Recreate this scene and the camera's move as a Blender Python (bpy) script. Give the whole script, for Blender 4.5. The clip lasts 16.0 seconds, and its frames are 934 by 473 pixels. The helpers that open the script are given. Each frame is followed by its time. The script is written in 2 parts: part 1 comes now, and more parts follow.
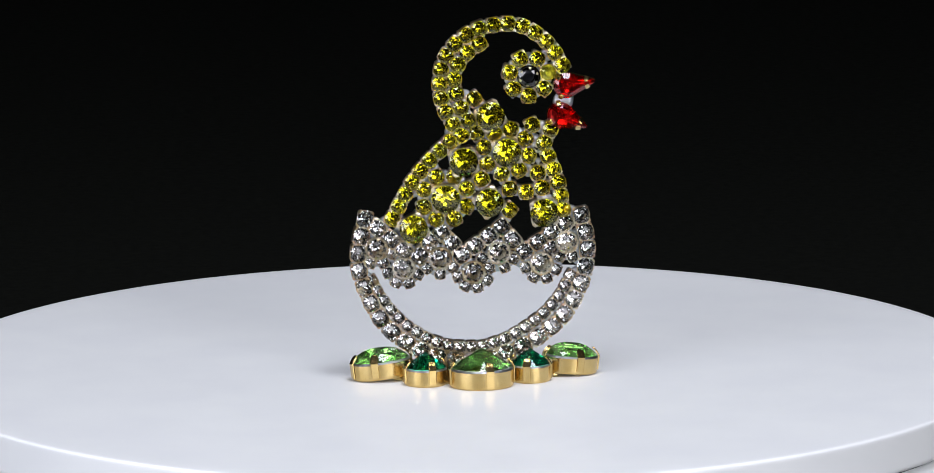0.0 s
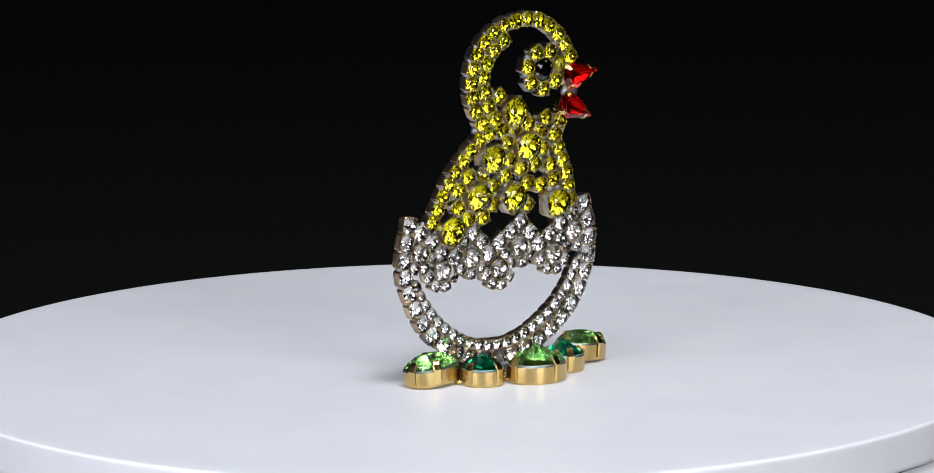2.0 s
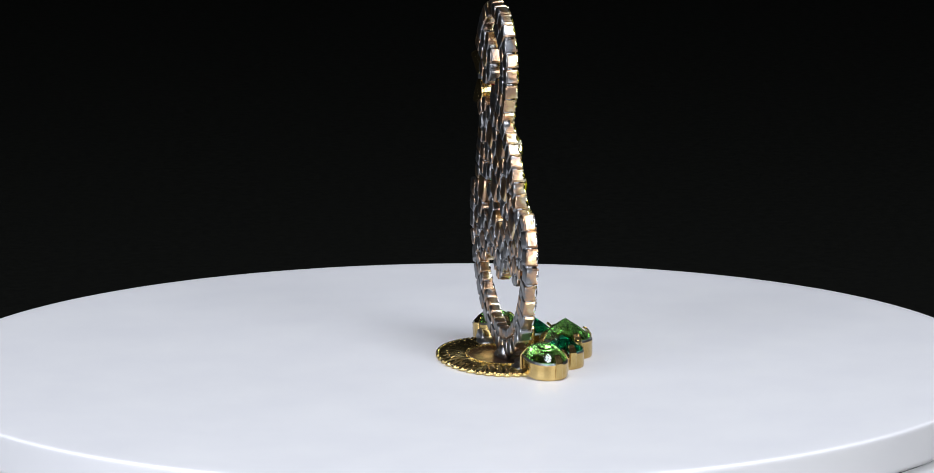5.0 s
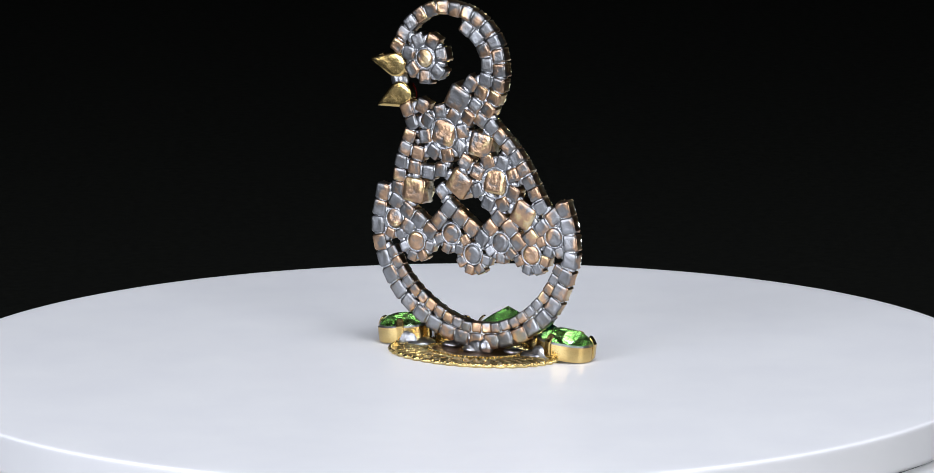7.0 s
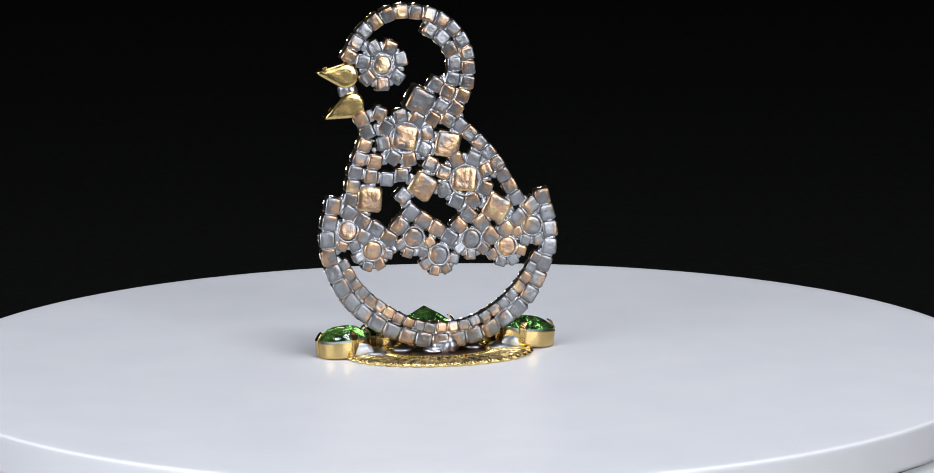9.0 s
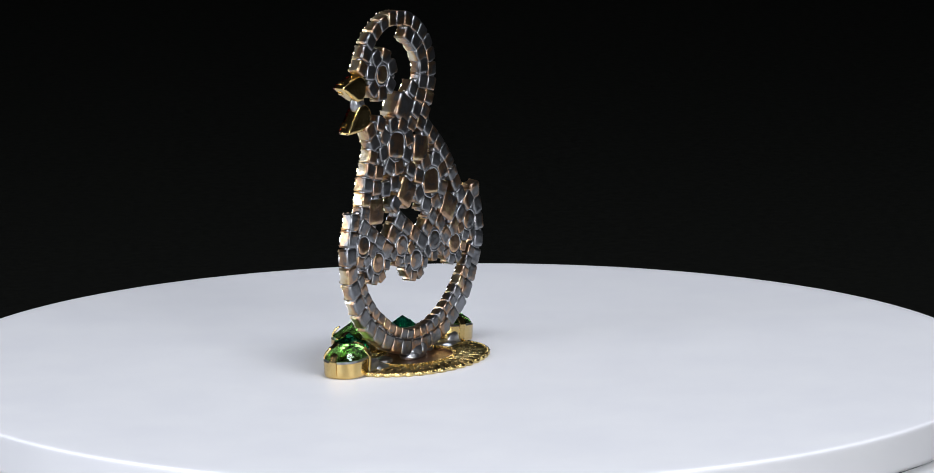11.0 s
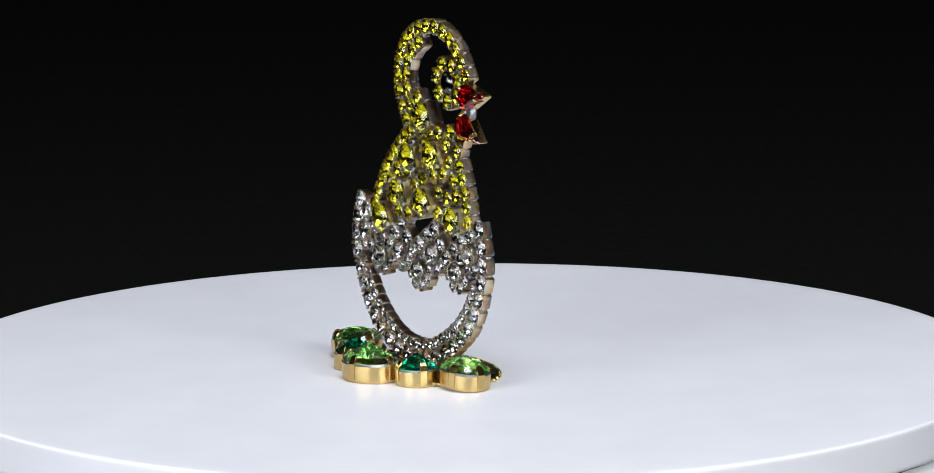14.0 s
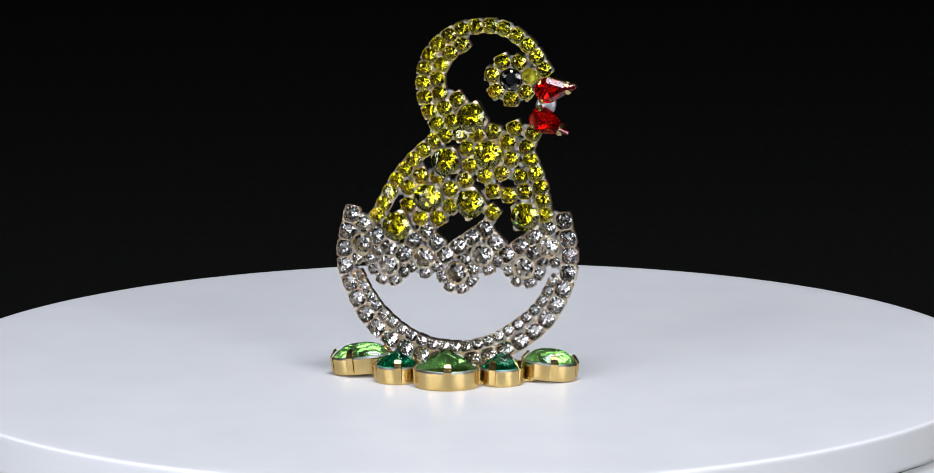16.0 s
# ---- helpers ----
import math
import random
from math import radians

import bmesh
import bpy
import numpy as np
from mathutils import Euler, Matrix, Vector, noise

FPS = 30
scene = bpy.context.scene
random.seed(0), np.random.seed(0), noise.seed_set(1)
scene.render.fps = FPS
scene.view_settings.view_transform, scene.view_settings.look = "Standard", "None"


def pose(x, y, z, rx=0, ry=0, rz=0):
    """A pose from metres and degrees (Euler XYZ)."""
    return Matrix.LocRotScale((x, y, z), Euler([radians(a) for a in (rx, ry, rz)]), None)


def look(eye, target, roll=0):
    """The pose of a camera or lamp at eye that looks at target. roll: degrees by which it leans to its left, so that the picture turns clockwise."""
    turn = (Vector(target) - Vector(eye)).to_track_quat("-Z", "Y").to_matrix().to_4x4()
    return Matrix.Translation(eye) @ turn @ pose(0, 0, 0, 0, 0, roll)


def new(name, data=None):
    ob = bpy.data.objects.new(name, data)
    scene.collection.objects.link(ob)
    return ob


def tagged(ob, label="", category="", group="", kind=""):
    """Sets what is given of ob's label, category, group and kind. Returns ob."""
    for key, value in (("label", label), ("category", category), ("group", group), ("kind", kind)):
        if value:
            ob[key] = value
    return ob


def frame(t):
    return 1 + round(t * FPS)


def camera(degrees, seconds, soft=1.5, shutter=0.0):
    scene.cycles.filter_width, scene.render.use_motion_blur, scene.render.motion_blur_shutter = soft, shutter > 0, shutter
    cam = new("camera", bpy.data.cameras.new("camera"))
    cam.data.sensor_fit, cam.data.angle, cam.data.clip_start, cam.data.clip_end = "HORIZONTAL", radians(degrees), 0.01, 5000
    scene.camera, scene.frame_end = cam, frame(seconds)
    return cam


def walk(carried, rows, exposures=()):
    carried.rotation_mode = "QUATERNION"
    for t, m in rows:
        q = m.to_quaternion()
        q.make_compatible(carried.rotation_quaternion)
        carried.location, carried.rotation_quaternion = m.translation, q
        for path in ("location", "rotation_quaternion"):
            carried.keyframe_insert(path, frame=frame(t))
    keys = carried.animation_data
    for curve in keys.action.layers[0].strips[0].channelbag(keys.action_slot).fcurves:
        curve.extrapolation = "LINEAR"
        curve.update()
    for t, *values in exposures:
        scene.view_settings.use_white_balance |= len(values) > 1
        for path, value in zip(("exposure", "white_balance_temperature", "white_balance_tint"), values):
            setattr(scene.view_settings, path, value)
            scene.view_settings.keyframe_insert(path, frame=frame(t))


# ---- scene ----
EYE = Vector((0.0, -1.7087, 0.3522))
cam = camera(8.565, 16.0, soft=0.85)
YAW, PITCH = radians(0.0952), radians(-10.485)
AIM = EYE + Vector((math.sin(YAW) * math.cos(PITCH), math.cos(YAW) * math.cos(PITCH), math.sin(PITCH)))
walk(cam, [(0.0, look(EYE, AIM, -0.4506)), (16.0, look(EYE, AIM, -0.4506))],
     [(0.0, 0.0), (2.0, -0.02), (4.0, 0.06), (6.5, 0.07), (8.0, -0.08), (8.5, -0.09), (11.5, 0.05), (13.0, 0.11), (14.0, 0.09), (15.0, 0.03), (16.0, -0.02)])

# ---- light: a dark studio with soft lamps around the turntable ----
world = bpy.data.worlds.new("studio")
scene.world = world
world.use_nodes = True
world.node_tree.nodes["Background"].inputs["Color"].default_value = (0.75, 0.85, 1.0, 1)
world.node_tree.nodes["Background"].inputs["Strength"].default_value = 0.03


def softbox(name, eye, target, w, h, power, colour):
    lamp = bpy.data.lights.new(name, "AREA")
    lamp.shape, lamp.size, lamp.size_y = "RECTANGLE", w, h
    lamp.energy, lamp.color = power, colour
    ob = new(name, lamp)
    ob.matrix_world = look(eye, target)
    return ob


def around(azimuth, elevation, distance):
    a, e = radians(azimuth), radians(elevation)
    return Vector((math.sin(a) * math.cos(e), -math.cos(a) * math.cos(e), math.sin(e))) * distance


CENTRE = Vector((0, 0, 0.04))
softbox("key_softbox", CENTRE + around(34, 12, 1.1), CENTRE, 0.46, 0.50, 7.6, (0.935, 0.945, 1.0))
softbox("fill_softbox", CENTRE + around(-45, 12, 1.1), CENTRE, 0.76, 0.50, 10.6, (0.885, 0.91, 1.0))
softbox("top_softbox", (0.10, -0.24, 0.95), (0.0, -0.05, 0.0), 0.5, 0.36, 8.0, (0.885, 0.91, 1.0))


# ---- materials ----
def principled(name):
    m = bpy.data.materials.new(name)
    m.use_nodes = True
    return m, m.node_tree.nodes, m.node_tree.links, m.node_tree.nodes["Principled BSDF"]


def noise_node(nodes, links, scale, detail=4.0, space="Object"):
    tc = nodes.new("ShaderNodeTexCoord")
    n = nodes.new("ShaderNodeTexNoise")
    n.inputs["Scale"].default_value, n.inputs["Detail"].default_value = scale, detail
    links.new(tc.outputs[space], n.inputs["Vector"])
    return n


def ramp_node(nodes, links, fac, stops):
    r = nodes.new("ShaderNodeValToRGB")
    while len(r.color_ramp.elements) < len(stops):
        r.color_ramp.elements.new(0.5)
    for e, (p, c) in zip(r.color_ramp.elements, stops):
        e.position, e.color = p, (*c, 1)
    links.new(fac, r.inputs["Fac"])
    return r


def bump_node(nodes, links, bsdf, height, strength, distance):
    b = nodes.new("ShaderNodeBump")
    b.inputs["Strength"].default_value, b.inputs["Distance"].default_value = strength, distance
    links.new(height, b.inputs["Height"])
    links.new(b.outputs["Normal"], bsdf.inputs["Normal"])


def surface(name, dark, light, scale, rough, metal=0.0, bump=0.0, dist=0.0002, spread=0.08):
    m, nodes, links, b = principled(name)
    n = noise_node(nodes, links, scale)
    r = ramp_node(nodes, links, n.outputs["Fac"], [(0.3, dark), (0.7, light)])
    links.new(r.outputs["Color"], b.inputs["Base Color"])
    b.inputs["Metallic"].default_value = metal
    n2 = noise_node(nodes, links, scale * 0.23)
    mr = nodes.new("ShaderNodeMapRange")
    mr.inputs["To Min"].default_value, mr.inputs["To Max"].default_value = max(0.02, rough - spread), rough + spread
    links.new(n2.outputs["Fac"], mr.inputs["Value"])
    links.new(mr.outputs["Result"], b.inputs["Roughness"])
    if bump:
        n3 = noise_node(nodes, links, scale * 2.0)
        bump_node(nodes, links, b, n3.outputs["Fac"], bump, dist)
    return m


def glass(name, colour, ior=1.58):
    m, nodes, links, b = principled(name)
    b.inputs["Base Color"].default_value = (*colour, 1)
    b.inputs["Transmission Weight"].default_value = 1.0
    b.inputs["Roughness"].default_value = 0.01
    b.inputs["IOR"].default_value = ior
    return m


def foil(name, colour, rough=0.12):
    m, nodes, links, b = principled(name)
    b.inputs["Metallic"].default_value = 1.0
    b.inputs["Roughness"].default_value = rough
    info = nodes.new("ShaderNodeObjectInfo")
    r = ramp_node(nodes, links, info.outputs["Random"],
                  [(0.0, tuple(c * 0.8 for c in colour)), (1.0, tuple(min(1, c * 1.05) for c in colour))])
    links.new(r.outputs["Color"], b.inputs["Base Color"])
    return m


def soldered(name, bare):
    """Brass cup, tinned unevenly with grey solder on its back and bare at its sides; bare: how much copper shows."""
    m, nodes, links, b = principled(name)
    info = nodes.new("ShaderNodeObjectInfo")
    n = noise_node(nodes, links, 260.0, 3.0)
    n.noise_dimensions = "4D"
    mul = nodes.new("ShaderNodeMath")
    mul.operation = "MULTIPLY"
    mul.inputs[1].default_value = 37.0
    links.new(info.outputs["Random"], mul.inputs[0])
    links.new(mul.outputs[0], n.inputs["W"])
    add = nodes.new("ShaderNodeMath")
    add.operation = "MULTIPLY_ADD"
    add.inputs[1].default_value, add.inputs[2].default_value = 0.22, -0.09 + bare
    links.new(info.outputs["Random"], add.inputs[0])
    tot = nodes.new("ShaderNodeMath")
    links.new(n.outputs["Fac"], tot.inputs[0])
    links.new(add.outputs[0], tot.inputs[1])
    tc = nodes.new("ShaderNodeTexCoord")
    xyz = nodes.new("ShaderNodeSeparateXYZ")
    links.new(tc.outputs["Object"], xyz.inputs[0])
    side = nodes.new("ShaderNodeMapRange")
    side.inputs["From Min"].default_value, side.inputs["From Max"].default_value = -0.0031, -0.0006
    side.inputs["To Min"].default_value, side.inputs["To Max"].default_value = 0.0, 0.25
    links.new(xyz.outputs["Z"], side.inputs["Value"])
    tot2 = nodes.new("ShaderNodeMath")
    links.new(tot.outputs[0], tot2.inputs[0])
    links.new(side.outputs["Result"], tot2.inputs[1])
    r = ramp_node(nodes, links, tot2.outputs[0],
                  [(0.38, (0.245, 0.255, 0.27)), (0.54, (0.185, 0.185, 0.185)), (0.61, (0.35, 0.24, 0.165)), (0.70, (0.45, 0.285, 0.175)), (0.76, (0.56, 0.42, 0.22)), (0.90, (0.66, 0.59, 0.45))])
    links.new(r.outputs["Color"], b.inputs["Base Color"])
    b.inputs["Metallic"].default_value = 1.0
    dull = nodes.new("ShaderNodeMapRange")
    dull.inputs["From Min"].default_value, dull.inputs["From Max"].default_value = 0.50, 0.64
    dull.inputs["To Min"].default_value, dull.inputs["To Max"].default_value = 0.34, 0.31
    links.new(tot2.outputs[0], dull.inputs["Value"])
    links.new(dull.outputs["Result"], b.inputs["Roughness"])
    bump_node(nodes, links, b, n.outputs["Fac"], 0.5, 0.0008)
    return m


WHITE = surface("white_gloss_plastic", (0.76, 0.77, 0.79), (0.80, 0.81, 0.82), 40.0, 0.42, 0.0, 0.03, 0.0001, 0.05)
BLACK = surface("black_cloth", (0.0058, 0.0062, 0.0054), (0.0092, 0.0098, 0.0085), 300.0, 0.95, 0.0, 0.4, 0.001, 0.03)
BLACK.node_tree.nodes["Principled BSDF"].inputs["Specular IOR Level"].default_value = 0.0
# near-black colour stands in for the shade in the plate's gap
SEAM_SHADE = surface("seam_shade", (0.05, 0.05, 0.06), (0.09, 0.09, 0.10), 60.0, 0.5)
GOLD = surface("polished_gold_brass", (0.50, 0.34, 0.115), (0.70, 0.53, 0.235), 150.0, 0.22, 1.0, 0.40, 0.0004, 0.07)
OLD_GOLD = surface("antique_gold_filigree", (0.52, 0.39, 0.16), (0.90, 0.74, 0.34), 500.0, 0.26, 1.0, 0.3, 0.0004)
DARK_METAL = surface("dark_brown_metal", (0.10, 0.06, 0.04), (0.36, 0.21, 0.13), 220.0, 0.35, 1.0, 0.3, 0.0004)
TIN = surface("grey_solder", (0.28, 0.29, 0.31), (0.46, 0.475, 0.50), 420.0, 0.34, 1.0, 0.45, 0.0006)
CUP = soldered("tinned_brass_cup", 0.0)
BARE_CUP = soldered("bare_copper_cup", 0.15)
YELLOW = (glass("yellow_crystal", (0.98, 0.93, 0.05)), foil("yellow_foil", (0.92, 0.88, 0.56), 0.13))
CLEAR = (glass("clear_crystal", (0.98, 0.98, 1.0)), foil("silver_foil", (0.90, 0.88, 0.86), 0.11))
RED = (glass("red_crystal", (0.93, 0.03, 0.028)), foil("red_foil", (0.66, 0.12, 0.09), 0.22))
PERIDOT = (glass("peridot_crystal", (0.44, 1.0, 0.27)), foil("peridot_foil", (0.95, 1.0, 0.90), 0.25))
EMERALD = (glass("emerald_crystal", (0.05, 0.68, 0.43)), foil("emerald_foil", (0.22, 0.84, 0.62), 0.19))
JET = (glass("smoky_crystal", (0.02, 0.02, 0.025)), foil("dark_foil", (0.05, 0.05, 0.06)))


# ---- helpers for meshes ----
def mesh(name, bm, mats, smooth=False):
    me = bpy.data.meshes.new(name)
    bmesh.ops.recalc_face_normals(bm, faces=bm.faces)
    bm.to_mesh(me)
    bm.free()
    for m in mats if isinstance(mats, (tuple, list)) else (mats,):
        me.materials.append(m)
    if smooth:
        me.shade_smooth()
    return me


def put(name, me, parent=None, m=None, label=""):
    ob = new(name, me)
    if parent:
        ob.parent = parent
    if m is not None:
        ob.matrix_basis = m
    return tagged(ob, label)


def lathe(profile, n=128):
    """A turned solid from (radius, height) pairs, closed at the axis."""
    bm = bmesh.new()
    rings = []
    for r, z in profile:
        if r < 1e-6:
            rings.append([bm.verts.new((0, 0, z))])
        else:
            rings.append([bm.verts.new((r * math.cos(2 * math.pi * i / n), r * math.sin(2 * math.pi * i / n), z)) for i in range(n)])
    for a, b in zip(rings, rings[1:]):
        for i in range(n):
            j = (i + 1) % n
            if len(a) == 1 and len(b) > 1:
                bm.faces.new((a[0], b[i], b[j]))
            elif len(b) == 1 and len(a) > 1:
                bm.faces.new((a[i], a[j], b[0]))
            elif len(a) > 1:
                bm.faces.new((a[i], a[j], b[j], b[i]))
    return bm


def loop_at(bm, outline, s, z):
    return [bm.verts.new((x * s, y * s, z)) for x, y in outline]


def bridge(bm, a, b, slot=0):
    n = len(a)
    for i in range(n):
        bm.faces.new((a[i], a[(i + 1) % n], b[(i + 1) % n], b[i])).material_index = slot


def super_oval(a, b, power, n, turn=0.0):
    out = []
    for i in range(n):
        t = 2 * math.pi * (i + turn) / n
        c, s = math.cos(t), math.sin(t)
        out.append((a * math.copysign(abs(c) ** (2 / power), c), b * math.copysign(abs(s) ** (2 / power), s)))
    return out


def chaton(r, mats, name):
    """A round brilliant: flat table, low crown over a foiled cone of kites and narrow halves; the girdle lies at z = 0."""
    bm = bmesh.new()

    def ring(n, turn, k, z):
        return [bm.verts.new((k * r * math.cos(2 * math.pi * (i + turn) / n), k * r * math.sin(2 * math.pi * (i + turn) / n), z * r)) for i in range(n)]
    t, c = ring(8, 0.5, 0.54, 0.30), ring(8, 0.0, 0.78, 0.18)
    g, d, p = ring(16, 0.0, 1.0, 0.03), ring(16, 0.0, 1.0, -0.03), ring(8, 0.5, 0.26, -0.64)
    tip = bm.verts.new((0, 0, -0.86 * r))
    bm.faces.new(t)
    bridge(bm, g, d, 1)
    for i in range(8):
        h, j, k = (i - 1) % 8, (i + 1) % 8, 2 * i
        bm.faces.new((t[h], t[i], c[i]))
        bm.faces.new((c[i], t[i], c[j], g[k + 1]))
        bm.faces.new((g[k], g[k + 1], c[i]))
        bm.faces.new((g[k - 1], g[k], c[i]))
        for f in ((d[k], p[i], d[k + 1]), (d[k + 1], p[i], d[(k + 2) % 16]), (d[k], p[h], p[i]), (p[h], tip, p[i])):
            bm.faces.new(f).material_index = 1
    return mesh(name, bm, mats)


def prong(bm, d, base, reach, z0, z1, w, th=0.00035):
    """A claw that rises along the cup's side in direction d, and bends over the stone."""
    d = Vector((d[0], d[1], 0)).normalized()
    s = Vector((-d.y, d.x, 0))
    d_in = base - reach
    path = [(base, z0), (base + th * 0.3, z1 - d_in * 1.15), (base - d_in * 0.30, z1 - d_in * 0.55), (base - d_in * 0.70, z1 - d_in * 0.12), (reach, z1)]
    prev = None
    for i, (r, z) in enumerate(path):
        ww = w * (1.0 if i < 3 else 0.92 if i == 3 else 0.55) / 2
        c = d * r + Vector((0, 0, z))
        up = d * th if i < 2 else (d * 0.5 + Vector((0, 0, 0.87))) * th
        ring = [bm.verts.new(c + s * ww * k + up * h) for k, h in ((-1, 0), (1, 0), (0.97, 0.65), (0.78, 1), (-0.78, 1), (-0.97, 0.65))]
        if prev:
            bridge(bm, prev, ring)
        else:
            bm.faces.new(ring)
        prev = ring
    bm.faces.new(prev)


def cup(outline, depth, rim, inner, claws, mat, name, up=0.0006, reach=0.80):
    """A stamped cup: closed back with a rounded edge at z = -depth, open front at z = rim; the rim's edges listed in claws rise and bend over the stone."""
    bm = bmesh.new()
    back = loop_at(bm, outline, 0.55, -depth)
    rings = [back, loop_at(bm, outline, 0.76, -depth * 0.992), loop_at(bm, outline, 0.90, -depth * 0.962), loop_at(bm, outline, 0.975, -depth * 0.90), loop_at(bm, outline, 1.0, -depth * 0.80),
             loop_at(bm, outline, 1.0, rim), loop_at(bm, outline, inner, rim), loop_at(bm, outline, inner * 0.9, -depth * 0.93)]
    bm.faces.new(back)
    n = len(outline)
    for k, (a, b) in enumerate(zip(rings, rings[1:])):
        for i in range(n):
            j = (i + 1) % n
            if k == 5 and i in claws:
                p = [(a[q], bm.verts.new((*[c * 1.03 for c in outline[q]], rim + up * 0.6)), bm.verts.new((*[c * 0.95 for c in outline[q]], rim + up)),
                      bm.verts.new((*[c * reach for c in outline[q]], rim + up * 0.95)), bm.verts.new((*[c * inner for c in outline[q]], rim + up * 0.45)), b[q]) for q in (i, j)]
                for h in range(5):
                    bm.faces.new((p[0][h], p[1][h], p[1][h + 1], p[0][h + 1]))
                for side in p:
                    bm.faces.new(side)
            else:
                bm.faces.new((a[i], a[j], b[j], b[i])).smooth = k < 4
    bm.faces.new(rings[-1])
    return mesh(name, bm, mat)


def chain_cup(size, depth, name):
    h = size / 2
    c = 0.22 * h
    o = [(h, -h + c), (h, h - c), (h - c, h), (-h + c, h), (-h, h - c), (-h, -h + c), (-h + c, -h), (h - c, -h)]
    return cup(o, depth, -0.0001, 0.93, (1, 3, 5, 7), BARE_CUP if size > 0.006 else CUP, name, 0.12 * size, 0.84)


def round_cup(r, depth, name):
    return cup(super_oval(r, r, 2, 24), depth, 0.0, 0.94, (1, 5, 9, 13, 17, 21), BARE_CUP, name, 0.0007, 0.80)


def claw_part(parent, ang, base, reach, z0, z1, w, th):
    bm = bmesh.new()
    prong(bm, (1, 0), 0.0, reach - base, z0, z1, w, th)
    c, sn = math.cos(radians(ang)), math.sin(radians(ang))
    put("claw", mesh("claw", bm, GOLD), parent, pose(base * c, base * sn, 0, 0, 0, ang))


# ---- turntable and studio ----
SPEED, START = 22.255, 0.600
TURN = [(0.0, 0.0), (0.58, 0.0), (0.70, 1.8), (0.80, 4.2)] + [(0.9 + 0.1 * i, SPEED * (0.9 + 0.1 * i - START)) for i in range(2)] \
    + [(0.5 * i, SPEED * (0.5 * i - START)) for i in range(3, 33)]

R, RIM = 0.1507, 0.0112
bm = lathe([(0, 0), (R - 0.004, 0), (R - 0.0010, 0), (R - 0.0006, -0.00006), (R - 0.0003, -0.0002), (R - 0.0001, -0.0004), (R, -0.0008), (R, -0.0016), (R, -RIM + 0.0014), (R, -RIM + 0.0008),
            (R - 0.0006, -RIM), (R - 0.004, -RIM), (0, -RIM)], 256)
turntable = new("turntable")
tagged(turntable, "round white glossy motorised turntable on black cloth", "turntable")
disc = put("turning_plate", mesh("turning_plate", bm, WHITE, True), turntable)
# disc added in the gap, coloured dark as its shade
put("gap_shade_disc", mesh("gap_shade_disc", lathe([(0, -RIM - 0.0012), (R - 0.003, -RIM - 0.0012), (R - 0.003, -RIM - 0.0002), (0, -RIM - 0.0002)], 128), SEAM_SHADE), turntable, None, "dark disc standing in for the shade in the gap under the plate")
put("housing", mesh("housing", lathe([(0, -0.045), (R - 0.002, -0.045), (R, -0.043), (R, -RIM - 0.0030), (R - 0.0006, -RIM - 0.0018), (R - 0.003, -RIM - 0.0012), (0, -RIM - 0.0012)], 256), WHITE, True), turntable)


def slab(name, size, m, mat, kind="structure"):
    bm = bmesh.new()
    bmesh.ops.create_cube(bm, size=1.0)
    bmesh.ops.scale(bm, vec=size, verts=bm.verts)
    return tagged(put(name, mesh(name, bm, mat), None, m), kind=kind)


tagged(slab("floor", (5.0, 6.0, 0.04), pose(0, 0, -0.065), BLACK), "black cloth covered table top under the turntable", "floor")
tagged(slab("backdrop", (5.0, 0.04, 3.4), pose(0, 2.2, 1.6), BLACK), "plain black cloth hung behind the turntable", "backdrop")
for name, size, m in (("wall_east", (0.04, 6.0, 3.4), pose(2.5, 0, 1.6)), ("wall_west", (0.04, 6.0, 3.4), pose(-2.5, 0, 1.6)),
                      ("wall_south", (5.0, 0.04, 3.4), pose(0, -3.0, 1.6)), ("ceiling", (5.0, 6.0, 0.04), pose(0, 0, 3.3))):
    slab(name, size, m, BLACK)

# ---- the crystal chick on its stand ----
chick = new("chick_ornament")
tagged(chick, "yellow crystal chick in a clear crystal egg on green stones", "ornament")
chick.rotation_mode = "QUATERNION"
MM = 0.001
BACK = 0.0003
rng = random.Random(7)
SITES = []
RINGS = []


def bow(w):
    """The upright figure bends back a little at half its height."""
    return 0.0007 * math.sin(math.pi * min(max((w - 3.0) / 94.0, 0.0), 1.0))


def on_plane(u, w, v, spin=0.0, tilt=2.5):
    """A stone's pose on the upright plane: its table looks to the front."""
    m = Matrix.Translation((u * MM, v + bow(w), w * MM)) @ Matrix.Rotation(radians(90), 4, "X")
    wob = Euler((radians(rng.gauss(0, tilt)), radians(rng.gauss(0, tilt)), 0)).to_matrix().to_4x4()
    return m @ wob @ Matrix.Rotation(spin, 4, "Z")


def kinds(size, mats, round_one=False, depth=0.0028):
    me_cup = round_cup(size / 2, depth, "cup") if round_one else chain_cup(size, depth, "cup")
    return me_cup, chaton(size * (0.60 if round_one else 0.56), mats, "crystal"), depth, size


SMALL_Y = kinds(0.0041, YELLOW, depth=0.0033)
BIG_Y = kinds(0.0074, YELLOW, depth=0.0050)
EYE_K = kinds(0.0054, JET, True, 0.0032)
SMALL_C = kinds(0.0043, CLEAR, depth=0.0033)
EGG_C = kinds(0.0044, CLEAR, depth=0.0031)
TINY_C = kinds(0.0030, CLEAR, depth=0.0029)
FLOWER_C = kinds(0.0056, CLEAR, True, 0.0038)
BIG_STONE = chaton(0.0040, YELLOW, "large_crystal")
COLOURS = {id(SMALL_Y): "yellow", id(BIG_Y): "yellow", id(EYE_K): "smoky dark"}


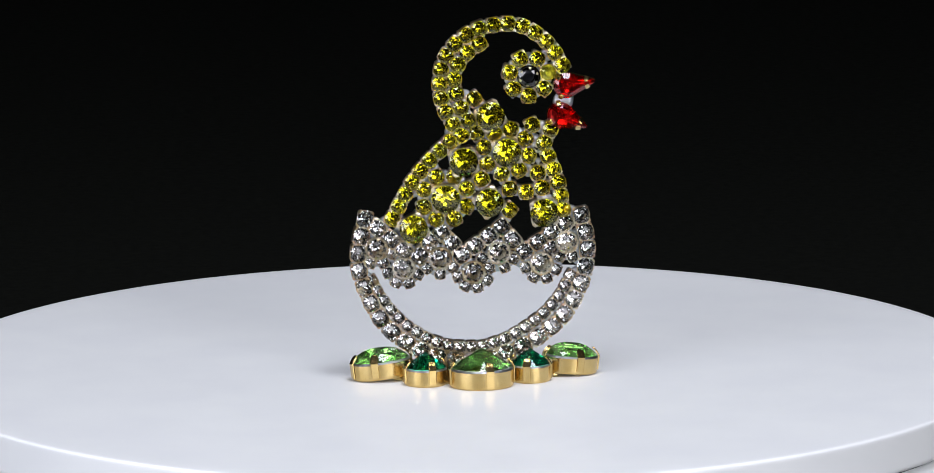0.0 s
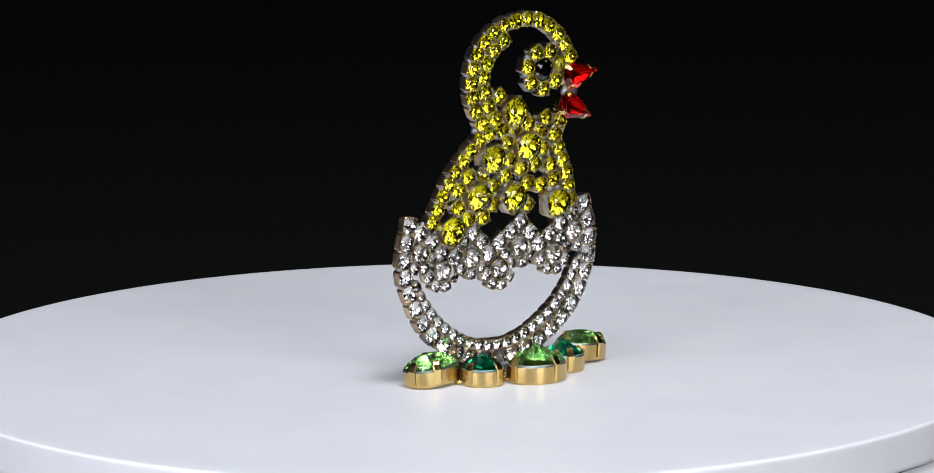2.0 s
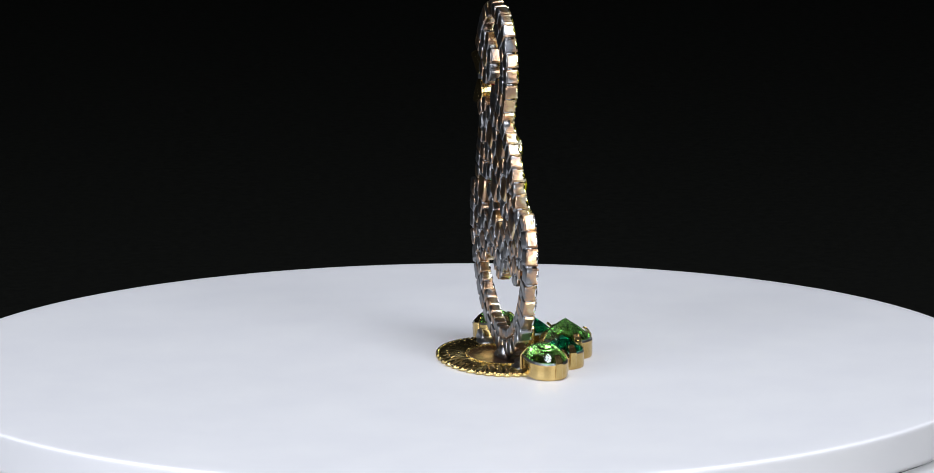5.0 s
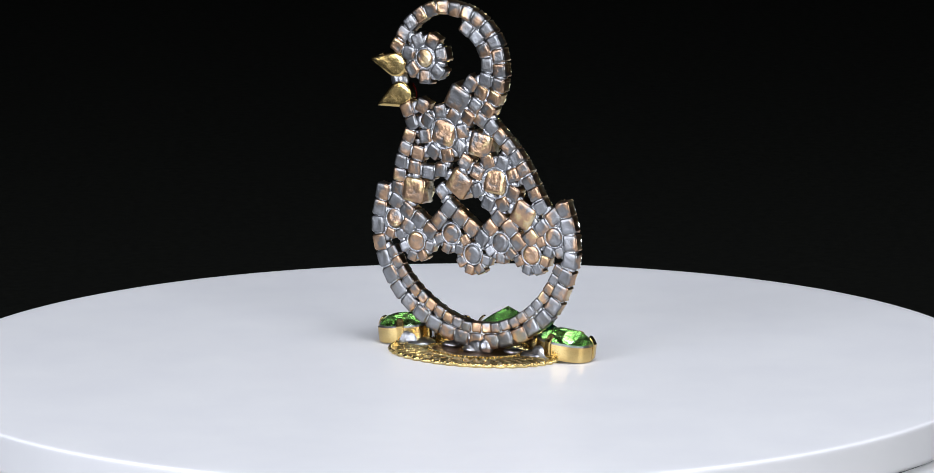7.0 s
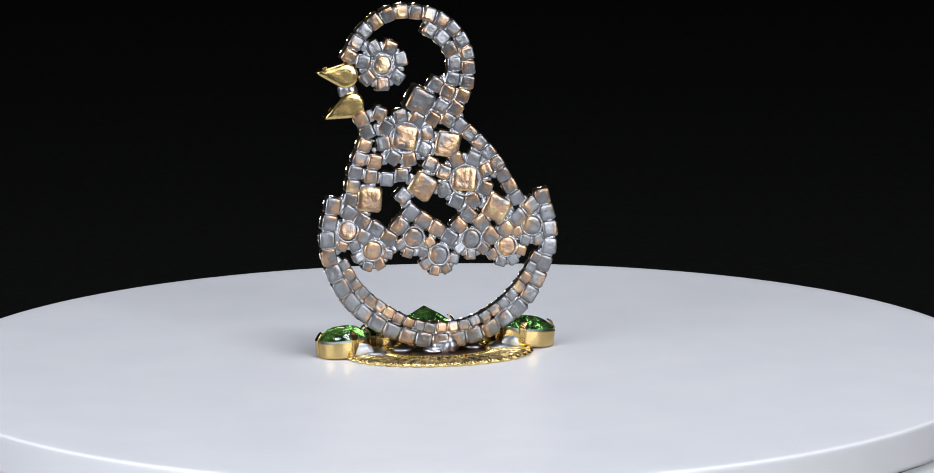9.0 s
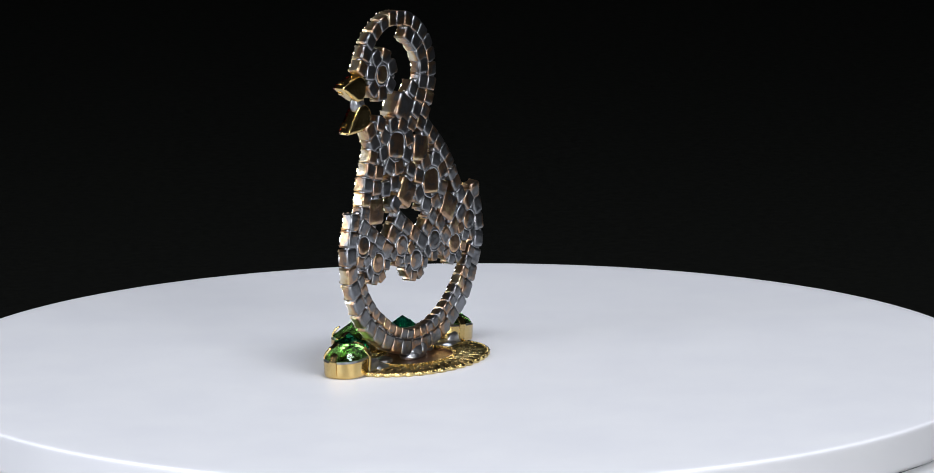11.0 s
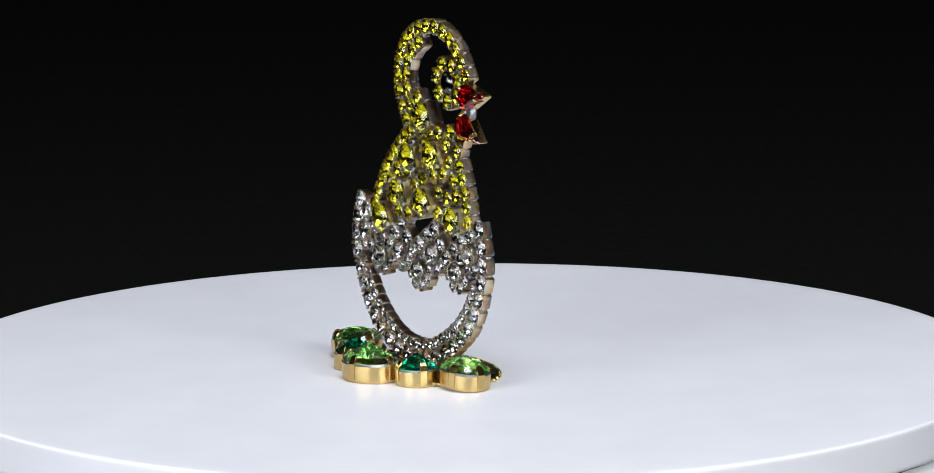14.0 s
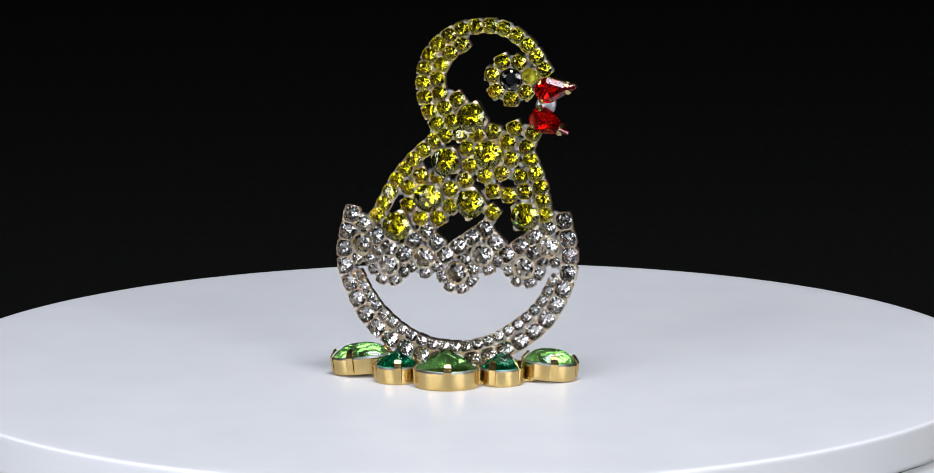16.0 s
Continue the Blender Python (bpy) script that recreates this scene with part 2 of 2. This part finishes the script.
def stone(u, w, kind, spin=0.0, longer=1.0):
    """One crystal in its cup; longer stretches a cup along its chain until it meets its neighbours."""
    me_cup, me_stone, depth, size = kind
    c = put("crystal_setting", me_cup, chick, on_plane(u, w, BACK - depth, spin) @ Matrix.Diagonal((longer, 1, 1, 1)))
    big = kind is BIG_Y
    s = put("crystal", BIG_STONE if big else me_stone, c, Matrix.Translation((0, 0, 0.0004 if big else 0.0)) @ Matrix.Diagonal(((1 + longer) / 2 / longer, 1, 1, 1)) @ Matrix.Rotation(rng.uniform(0, 0.7), 4, "Z"))
    colour = COLOURS.get(id(kind), "clear")
    tagged(s, f"{colour} faceted crystal")
    SITES.append((u, w, size * 500))


def spline(points, count):
    """Evenly spaced places and headings along a smooth line through the points."""
    P = [Vector(p) for p in points]
    P = [2 * P[0] - P[1]] + P + [2 * P[-1] - P[-2]]
    line = []
    for a, b, c, d in zip(P, P[1:], P[2:], P[3:]):
        for i in range(40):
            t = i / 40
            line.append(0.5 * (2 * b + (c - a) * t + (2 * a - 5 * b + 4 * c - d) * t * t + (3 * b - a - 3 * c + d) * t ** 3))
    line.append(P[-2])
    run = [0.0]
    for a, b in zip(line, line[1:]):
        run.append(run[-1] + (b - a).length)
    out = []
    for k in range(count):
        s = run[-1] * k / (count - 1)
        i = min(max(i for i, r in enumerate(run) if r <= s + 1e-9), len(line) - 2)
        h = line[i + 1] - line[i]
        out.append((line[i].lerp(line[i + 1], (s - run[i]) / max(run[i + 1] - run[i], 1e-9)), math.atan2(h.y, h.x)))
    return out


def chain(points, count, kind):
    line = spline(points, count)
    step = sum((q[0] - p[0]).length for p, q in zip(line, line[1:])) / (count - 1)
    for p, a in line:
        stone(p.x, p.y, kind, a, min(max(step * MM / kind[3] * 0.97, 0.92), 1.25))


def flower(u, w, kind, petal, radius, first, step, count, spin=0.0):
    stone(u, w, kind, spin)
    RINGS.append((u, w, kind[3] * 500 * (1.16 if kind is BIG_Y else 1.06)))
    for i in range(count):
        a = radians(first + step * i)
        stone(u + radius * math.cos(a), w + radius * math.sin(a), petal, a)


# head and body
chain([(29.3, 86.1), (25.3, 92.3), (18.4, 97.2), (10.5, 97.7), (2.8, 95.0), (-2.8, 89.3), (-4.7, 81.3), (-3.0, 73.6), (1.3, 67.0)], 17, SMALL_Y)
chain([(6.4, 92.5), (3.0, 90.1), (0.2, 86.3), (-0.6, 81.8), (1.2, 74.7), (5.6, 67.6)], 8, SMALL_Y)
chain([(-1.9, 65.4), (-7.7, 60.0), (-12.7, 53.8), (-18.0, 44.1)], 8, SMALL_Y)
chain([(25.3, 60.7), (28.0, 53.5), (29.3, 45.6)], 5, SMALL_Y)
chain([(26.0, 68.2), (24.2, 64.4)], 2, SMALL_Y)
for u, w, a in ((4.9, 77.2, 0.6), (20.9, 69.5, 0.4), (22.4, 56.1, 0.2), (23.6, 51.9, 0.1), (19.1, 50.8, 0.1), (14.6, 51.8, 0.0), (14.5, 45.9, 0.8), (6.8, 54.7, 0.5)):
    stone(u, w, SMALL_Y, a)
for u, w, a in ((9.2, 72.5, 0.5), (1.7, 59.9, 0.2), (8.7, 48.4, 0.6), (24.0, 45.2, 0.1), (-12.3, 41.4, 0.5)):
    stone(u, w, BIG_Y, a)
flower(13.7, 62.3, BIG_Y, SMALL_Y, 6.3, 78, 45, 8, 0.2)
flower(-3.3, 49.7, BIG_Y, SMALL_Y, 6.4, 67, 45, 8, 0.1)
flower(20.0, 83.1, EYE_K, SMALL_Y, 5.4, 64, 51.4, 7)
# egg shell
chain([(34.5, 44.0), (36.1, 35.0), (34.2, 24.8), (28.0, 14.5), (16.2, 6.8), (3.4, 4.0), (-9.0, 6.4), (-19.8, 13.9), (-26.0, 25.3), (-27.5, 34.0), (-25.5, 44.2)], 25, EGG_C)
chain([(31.4, 27.0), (27.4, 20.3), (20.5, 13.9), (11.2, 9.0), (2.7, 7.6), (-6.2, 9.3), (-14.8, 14.6), (-20.8, 21.6), (-23.7, 26.8)], 23, TINY_C)
for a, b, n in (((29.9, 41.9), (18.5, 34.2), 4), ((15.3, 37.5), (12.3, 41.2), 2), ((8.7, 38.8), (1.1, 33.5), 3), ((-1.4, 36.9), (-4.3, 39.9), 2),
                ((-7.6, 37.4), (-10.6, 33.6), 2), ((-14.8, 35.2), (-22.1, 41.6), 3)):
    chain([a, b], n, SMALL_C)
stone(26.1, 34.9, SMALL_C, 0.5)
for u, w, first, step, n in ((-22.4, 36.0, 248, 45, 3), (-15.0, 30.3, 197, 46, 4), (-4.9, 32.8, 219, 52, 3), (4.4, 28.7, 197, 43.8, 6),
                             (11.5, 34.0, 290, 45, 2), (23.3, 30.8, 196, 46, 4), (30.3, 36.6, 246, 45, 2)):
    flower(u, w, FLOWER_C, TINY_C, 4.5, first, step, n)

# solder between neighbouring cups
def block(bm, m):
    """A rounded block of solder, two units across."""
    made = bmesh.ops.create_icosphere(bm, subdivisions=2, radius=1.0)["verts"]
    for v in made:
        v.co = m @ Vector([math.copysign(abs(k) ** 0.5, k) for k in v.co])


bm = bmesh.new()
for i, (u, w, s) in enumerate(SITES):
    for u2, w2, s2 in SITES[:i]:
        d = math.hypot(u2 - u, w2 - w)
        gap = d - s - s2
        if d > 0.5 and gap < 1.3:
            k = (s + gap / 2) / d
            wm = w + (w2 - w) * k
            m = Matrix.Translation(((u + (u2 - u) * k) * MM, BACK - 0.0014 + bow(wm), wm * MM)) @ Matrix.Rotation(-math.atan2(w2 - w, u2 - u), 4, "Y")
            block(bm, m @ Matrix.Diagonal(((max(gap, 0) / 2 + 0.5) * MM * rng.uniform(0.9, 1.15), 0.0011 * rng.uniform(0.9, 1.08), min(s, s2) * 0.88 * MM, 1)))
for i, (u, w, s) in enumerate(SITES):
    near = [q for q in SITES[:i] if math.hypot(q[0] - u, q[1] - w) - s - q[2] < 1.6]
    for j, p in enumerate(near):
        for q in near[:j]:
            if math.hypot(p[0] - q[0], p[1] - q[1]) - p[2] - q[2] < 1.6:
                mid = Vector(((u + p[0] + q[0]) / 3, (w + p[1] + q[1]) / 3))
                ends = [Vector(c[:2]) + (mid - Vector(c[:2])).normalized() * c[2] * 0.92 for c in ((u, w, s), p, q)]
                tri = [[bm.verts.new((c.x * MM, BACK + y + bow(c.y), c.y * MM)) for c in ends] for y in (-0.0027, -0.0004)]
                bm.faces.new(tri[0])
                bm.faces.new(tri[1])
                bridge(bm, tri[0], tri[1])
# thick rings of solder round the middles of the flowers
for u, w, r in RINGS:
    n, k = 24, 6
    loops = []
    for i in range(n):
        a = 2 * math.pi * i / n
        e, f = math.cos(a), math.sin(a)
        fat = 0.42 * rng.uniform(0.85, 1.2)
        loops.append([bm.verts.new(((u + e * (r + fat * math.cos(2 * math.pi * h / k))) * MM, BACK - 0.00055 + bow(w) + fat * MM * math.sin(2 * math.pi * h / k),
                                    (w + f * (r + fat * math.cos(2 * math.pi * h / k))) * MM)) for h in range(k)])
    for p, q in zip(loops, loops[1:] + loops[:1]):
        bridge(bm, p, q)
bmesh.ops.recalc_face_normals(bm, faces=bm.faces)
for v in bm.verts:
    v.co += 0.00010 * noise.noise_vector(v.co * 900)
for f in bm.faces:
    f.smooth = True
disc_bm = lathe([(0, -0.0005), (0.0050, -0.0005), (0.0054, 0.0), (0.0050, 0.0005), (0, 0.0005)], 40)
put("eye_solder", mesh("eye_solder", disc_bm, TIN, True), chick, on_plane(20.0, 83.1, BACK - 0.0012, 0.0, 0.0), "grey solder disc round the eye")
put("solder", mesh("solder", bm, TIN), chick, None, "grey solder joints between the cups")
tagged(bpy.data.objects["solder"], kind="stuff")


# beak: two pear-shaped red stones in gold cups
def pear(length, r, n=20):
    """Outline with a round end at the origin and its tip on +x."""
    tip = length - r
    a0 = math.acos(r / tip)
    blunt = 0.08 * length
    out = [(tip - blunt * 0.45, -blunt * 0.42), (tip - blunt * 0.12, 0.0), (tip - blunt * 0.45, blunt * 0.42)]
    for i in range(n - 1):
        a = a0 + (2 * math.pi - 2 * a0) * i / (n - 2)
        out.append((r * math.cos(a), r * math.sin(a)))
    return out


def faceted(outline, heights, mats, name):
    """A stone from an outline: rings of (scale, height, slot) upwards, closed by a flat top and a foiled back."""
    bm = bmesh.new()
    rings = [loop_at(bm, outline, s, z) for s, z, _ in heights]
    bm.faces.new(rings[0]).material_index = 1
    for (a, b), (_, _, k) in zip(zip(rings, rings[1:]), heights[1:]):
        for i in range(0, len(a)):
            j = (i + 1) % len(a)
            bm.faces.new((a[i], a[j], b[j])).material_index = k
            bm.faces.new((a[i], b[j], b[i])).material_index = k
    bm.faces.new(rings[-1])
    return mesh(name, bm, mats)


def beak(u, w, angle, length, r):
    o = pear(length * MM, r * MM, 14)
    c = put("beak_setting", cup(o, 0.0031, 0.0, 0.94, (), GOLD, "beak_setting"), chick,
            on_plane(u, w, BACK - 0.0036, 0.0, 1.0) @ Matrix.Rotation(radians(angle), 4, "Z"), "gold pear-shaped setting")
    put("crystal", faceted(o, [(0.30, -0.0018, 1), (0.93, -0.0002, 1), (1.0, 0.0002, 0), (0.98, 0.0006, 0), (0.62, 0.0017, 0)], RED, "beak_crystal"), c, None, "red pear-shaped crystal")
    for ang in (125, 235):
        claw_part(c, ang, r * MM * 1.0, r * MM * 0.70, -0.001, 0.0013, 0.0014, 0.0004)
    tip = (length - r) * MM
    lean = math.degrees(math.asin(r * MM / tip))
    for side in (-1, 1):
        bm = bmesh.new()
        prong(bm, (0, side), 0.0, -0.0011, -0.001, 0.0013, 0.0014, 0.0004)
        put("claw", mesh("claw", bm, GOLD), c, Matrix.Translation((tip - 0.0026, side * 0.0026 * math.tan(radians(lean)), 0)) @ pose(0, 0, 0, 0, 0, -side * lean))


beak(30.3, 80.5, 8.0, 12.0, 3.6)
beak(28.7, 72.2, -25.5, 12.2, 3.7)

def lump(name, at, radii, label):
    bm = bmesh.new()
    bmesh.ops.create_icosphere(bm, subdivisions=3, radius=1.0, matrix=Matrix.Translation(at) @ Matrix.Diagonal((*radii, 1)))
    for v in bm.verts:
        v.co += 0.0004 * noise.noise_vector(v.co * 320) + 0.0001 * noise.noise_vector(v.co * 1500)
    put(name, mesh(name, bm, TIN, True), chick, None, label)


for u, w, a, b in ((30.2, 76.2, 2.3, 2.6), (25.6, 83.6, 1.2, 1.6), (26.6, 71.6, 1.2, 1.8), (28.4, 76.0, 1.8, 2.2)):
    lump("beak_solder", (u * MM, BACK - 0.0018, w * MM), (a * MM, 0.0013, b * MM), "grey solder behind the beak")


# green stones round the foot
def foot_stone(u, v, turn, tilt, a, b, rim, top, mats, pointed, power, claw_dirs, name, label):
    o = super_oval(a * MM, b * MM, power, 56)
    h = rim * MM
    bm = bmesh.new()
    rings = [loop_at(bm, o, 0.94, 0.0), loop_at(bm, o, 0.975, 0.00012), loop_at(bm, o, 0.993, 0.0004), loop_at(bm, o, 1.0, 0.0009), loop_at(bm, o, 1.0, h), loop_at(bm, o, 0.93, h), loop_at(bm, o, 0.85, h * 0.4)]
    bm.faces.new(rings[0])
    for p, q in zip(rings, rings[1:]):
        bridge(bm, p, q)
    for f in bm.faces:
        f.smooth = len(f.verts) == 4
    for e in bm.edges:
        e.smooth = not (e.verts[0] in rings[4] and e.verts[1] in rings[4] or e.verts[0] in rings[5] and e.verts[1] in rings[5])
    bm.faces.new(rings[-1])
    c = put("stone_setting", mesh("stone_setting", bm, GOLD), chick, pose(u * MM, v * MM, a * MM * math.sin(radians(abs(tilt))), 0, 0, turn) @ pose(0, 0, 0, 0, tilt, 0), "polished gold cup with four claws")
    for ang in claw_dirs:
        x, y = math.cos(radians(ang)), math.sin(radians(ang))
        rad = MM / ((abs(x) / a) ** power + (abs(y) / b) ** power) ** (1 / power)
        claw_part(c, ang, rad - 0.15 * MM, rad - 1.7 * MM, 0.0009, h + 2.3 * MM, 2.2 * MM, 0.00045)
    n = 16 if pointed else 14
    o2 = super_oval(a * MM, b * MM, power, n, 0.5)
    if pointed:
        bm = bmesh.new()
        g0, g1 = loop_at(bm, o2, 0.93, h - 0.0001), loop_at(bm, o2, 0.955, h + 0.0006)
        mid = [bm.verts.new((x * 0.56, y * 0.56, h + (top * MM - h) * 0.52)) for x, y in super_oval(a * MM, b * MM, power, 8, 0.0)]
        apex, low = bm.verts.new((0, 0, top * MM)), bm.verts.new((0, 0, h * 0.06))
        bridge(bm, g0, g1, 1)
        deep = [bm.verts.new((x * 0.42, y * 0.42, h * (0.46 if k % 2 else 0.28))) for k, (x, y) in enumerate(super_oval(a * MM, b * MM, power, 8, 0.0))]
        for i in range(8):
            j = (i + 1) % 8
            x0, x1, x2 = g0[(2 * i - 1) % n], g0[2 * i], g0[2 * i + 1]
            for f in ((x0, deep[i], x1), (x1, deep[j], x2), (x1, deep[i], deep[j]), (deep[i], low, deep[j])):
                bm.faces.new(f).material_index = 1
        for i in range(8):
            j = (i + 1) % 8
            x0, x1, x2 = g1[(2 * i - 1) % n], g1[2 * i], g1[2 * i + 1]
            bm.faces.new((x0, x1, mid[i]))
            bm.faces.new((x1, x2, mid[j]))
            bm.faces.new((x1, mid[j], mid[i]))
            bm.faces.new((mid[i], mid[j], apex))
        me = mesh(name, bm, mats)
    else:
        t = top * MM - h
        bm = bmesh.new()
        low = bm.verts.new((0, 0, h * 0.25))
        levels = [(0.93, h - 0.0001, 0.5), (0.955, h + 0.0006, 0.5), (0.82, h + 0.50 * t, 0.0), (0.60, h + 0.86 * t, 0.5), (0.42, h + t, 0.0)]
        rings = [[bm.verts.new((x * s, y * s, z)) for x, y in super_oval(a * MM, b * MM, power, n, tw)] for s, z, tw in levels]
        deep = [bm.verts.new((x * 0.62, y * 0.62, h * (0.62 if k % 2 else 0.50))) for k, (x, y) in enumerate(super_oval(a * MM, b * MM, power, n, 0.0))]
        for i in range(n):
            j = (i + 1) % n
            for f in ((rings[0][i], rings[0][j], deep[j]), (rings[0][i], deep[j], deep[i]), (deep[i], deep[j], low)):
                bm.faces.new(f).material_index = 1
        bridge(bm, rings[0], rings[1])
        for k in range(1, 4):
            A, B, off = rings[k], rings[k + 1], 0 if levels[k][2] == 0 else 1
            for i in range(n):
                j = (i + 1) % n
                if off:
                    bm.faces.new((A[i], A[j], B[j]))
                    bm.faces.new((A[i], B[j], B[i]))
                else:
                    bm.faces.new((A[i], A[j], B[i]))
                    bm.faces.new((A[j], B[j], B[i]))
        bm.faces.new(rings[4])
        me = mesh(name, bm, mats)
    put("crystal", me, c, None, label)
    bm = bmesh.new()
    r0, r1 = loop_at(bm, o, 0.99, h - 0.0001), loop_at(bm, o, 0.925, h + 0.0006)
    bridge(bm, r0, r1)
    r2 = loop_at(bm, o, 0.925, h - 0.0001)
    bridge(bm, r1, r2)
    put("silver_edge", mesh("silver_edge", bm, TIN), c, None, "silvered edge of the stone")


foot_stone(4.9, -18.8, 4, 0, 8.9, 7.4, 4.8, 10.6, PERIDOT, True, 2.0, (-80, 5, 100, 185), "oval_crystal", "pale green oval crystal rising to a point")
foot_stone(-10.2, -14.2, 0, 0, 6.0, 6.0, 4.3, 9.0, EMERALD, True, 2.0, (-75, 15, 105, 195), "dark_crystal", "dark emerald green round crystal")
foot_stone(18.9, -12.4, 0, 0, 5.9, 5.9, 4.3, 9.0, EMERALD, True, 2.0, (-105, -15, 75, 165), "dark_crystal", "dark emerald green round crystal")
foot_stone(-21.5, -6.2, 5, -6, 8.4, 6.0, 4.4, 7.6, PERIDOT, False, 2.3, (-115, -10, 65, 190), "side_crystal", "pale green oval crystal with many facets")
foot_stone(30.6, -4.7, 7, 5, 7.6, 6.1, 4.4, 7.6, PERIDOT, False, 2.3, (-75, -5, 105, 185), "side_crystal", "pale green oval crystal with many facets")

# filigree foot plate
PU, PV, PA, PB = 4.3, 0.2, 26.4, 17.4
bm = bmesh.new()
N, LOBES = 320, 40
prof = [(0.0, 0.6), (0.46, 0.6), (0.50, 1.2), (0.53, 1.55), (0.56, 1.2), (0.62, 1.3), (0.74, 1.55), (0.86, 1.45), (0.93, 1.15), (0.97, 1.15), (1.0, 0.7), (0.985, 0.05), (0.0, 0.05)]
rings = []
for r, z in prof:
    if r == 0:
        rings.append([bm.verts.new((0, 0, z * MM))])
        continue
    ring = []
    for i in range(N):
        a = 2 * math.pi * i / N
        ph = (i * LOBES / N) % 1.0
        rib = abs(math.sin(math.pi * ph))
        k = 1.0
        zz = z
        if r >= 0.9:
            k = 1 + 0.05 * (rib - 0.6)
        if 0.56 <= r <= 0.95 and z > 0.2:
            zz = z - 0.75 * (1 - rib) ** 1.5
        if 0.49 < r < 0.55:
            zz = z - 0.35 * (1 - abs(math.sin(math.pi * ph)))
        ring.append(bm.verts.new((PA * r * k * MM * math.cos(a), PB * r * k * MM * math.sin(a), zz * MM)))
    rings.append(ring)
for q, (p, s) in enumerate(zip(rings, rings[1:])):
    for i in range(N):
        j = (i + 1) % N
        f = bm.faces.new((p[0], s[i], s[j]) if len(p) == 1 else ((p[i], p[j], s[0]) if len(s) == 1 else (p[i], p[j], s[j], s[i])))
        # the plate's middle takes the darker brown metal
        f.material_index = 1 if q < 2 else 0
        f.smooth = True
plate = put("foot_plate", mesh("foot_plate", bm, (OLD_GOLD, DARK_METAL)), chick, pose(PU * MM, PV * MM, 0), "antique gold ribbed plate with a beaded edge")
bm = bmesh.new()
for k, z, size, count, off in ((0.975, 0.0009, 0.00062, 2 * LOBES, 0.5), (0.83, 0.0014, 0.00040, LOBES, 1.0), (0.54, 0.0014, 0.00036, 2 * LOBES, 0.5)):
    for i in range(count):
        a = 2 * math.pi * (i + off / 2 * (count // LOBES)) / count
        bmesh.ops.create_icosphere(bm, subdivisions=1, radius=1.0, matrix=Matrix.Translation((PA * k * MM * math.cos(a), PB * k * MM * math.sin(a), z)) @ Matrix.Diagonal((size * 1.1, size, size * 0.8, 1)))
tagged(put("bead_edge", mesh("bead_edge", bm, GOLD, True), plate), kind="stuff")
for u, v, w, a, b, c in ((3.2, -0.8, 2.0, 3.6, 2.0, 2.7), (1.0, -0.6, 2.4, 2.2, 1.9, 2.2), (-14.0, -2.8, 1.2, 4.2, 4.2, 1.3), (-17.4, -1.2, 2.0, 3.6, 1.0, 2.6), (23.2, -1.6, 1.2, 4.2, 4.2, 1.3), (26.6, 0.6, 2.0, 3.6, 1.0, 2.6), (5.6, -1.0, 1.5, 3.2, 2.8, 1.3), (-6.0, -4.0, 1.2, 3.0, 2.4, 1.0), (14.5, -4.0, 1.2, 3.0, 2.4, 1.0)):
    lump("foot_solder", (u * MM, v * MM, w * MM), (a * MM, b * MM, c * MM), "lump of grey solder on the foot")


# ---- movement ----
def motions():
    place = pose(-0.00034, -0.01282, 0.0, 0, 0, 4.94)
    walk(disc, [(t, pose(0, 0, 0, 0, 0, a)) for t, a in TURN])
    walk(chick, [(t, pose(0.00034, 0, 0, 0, 0, a) @ place) for t, a in TURN])


motions()
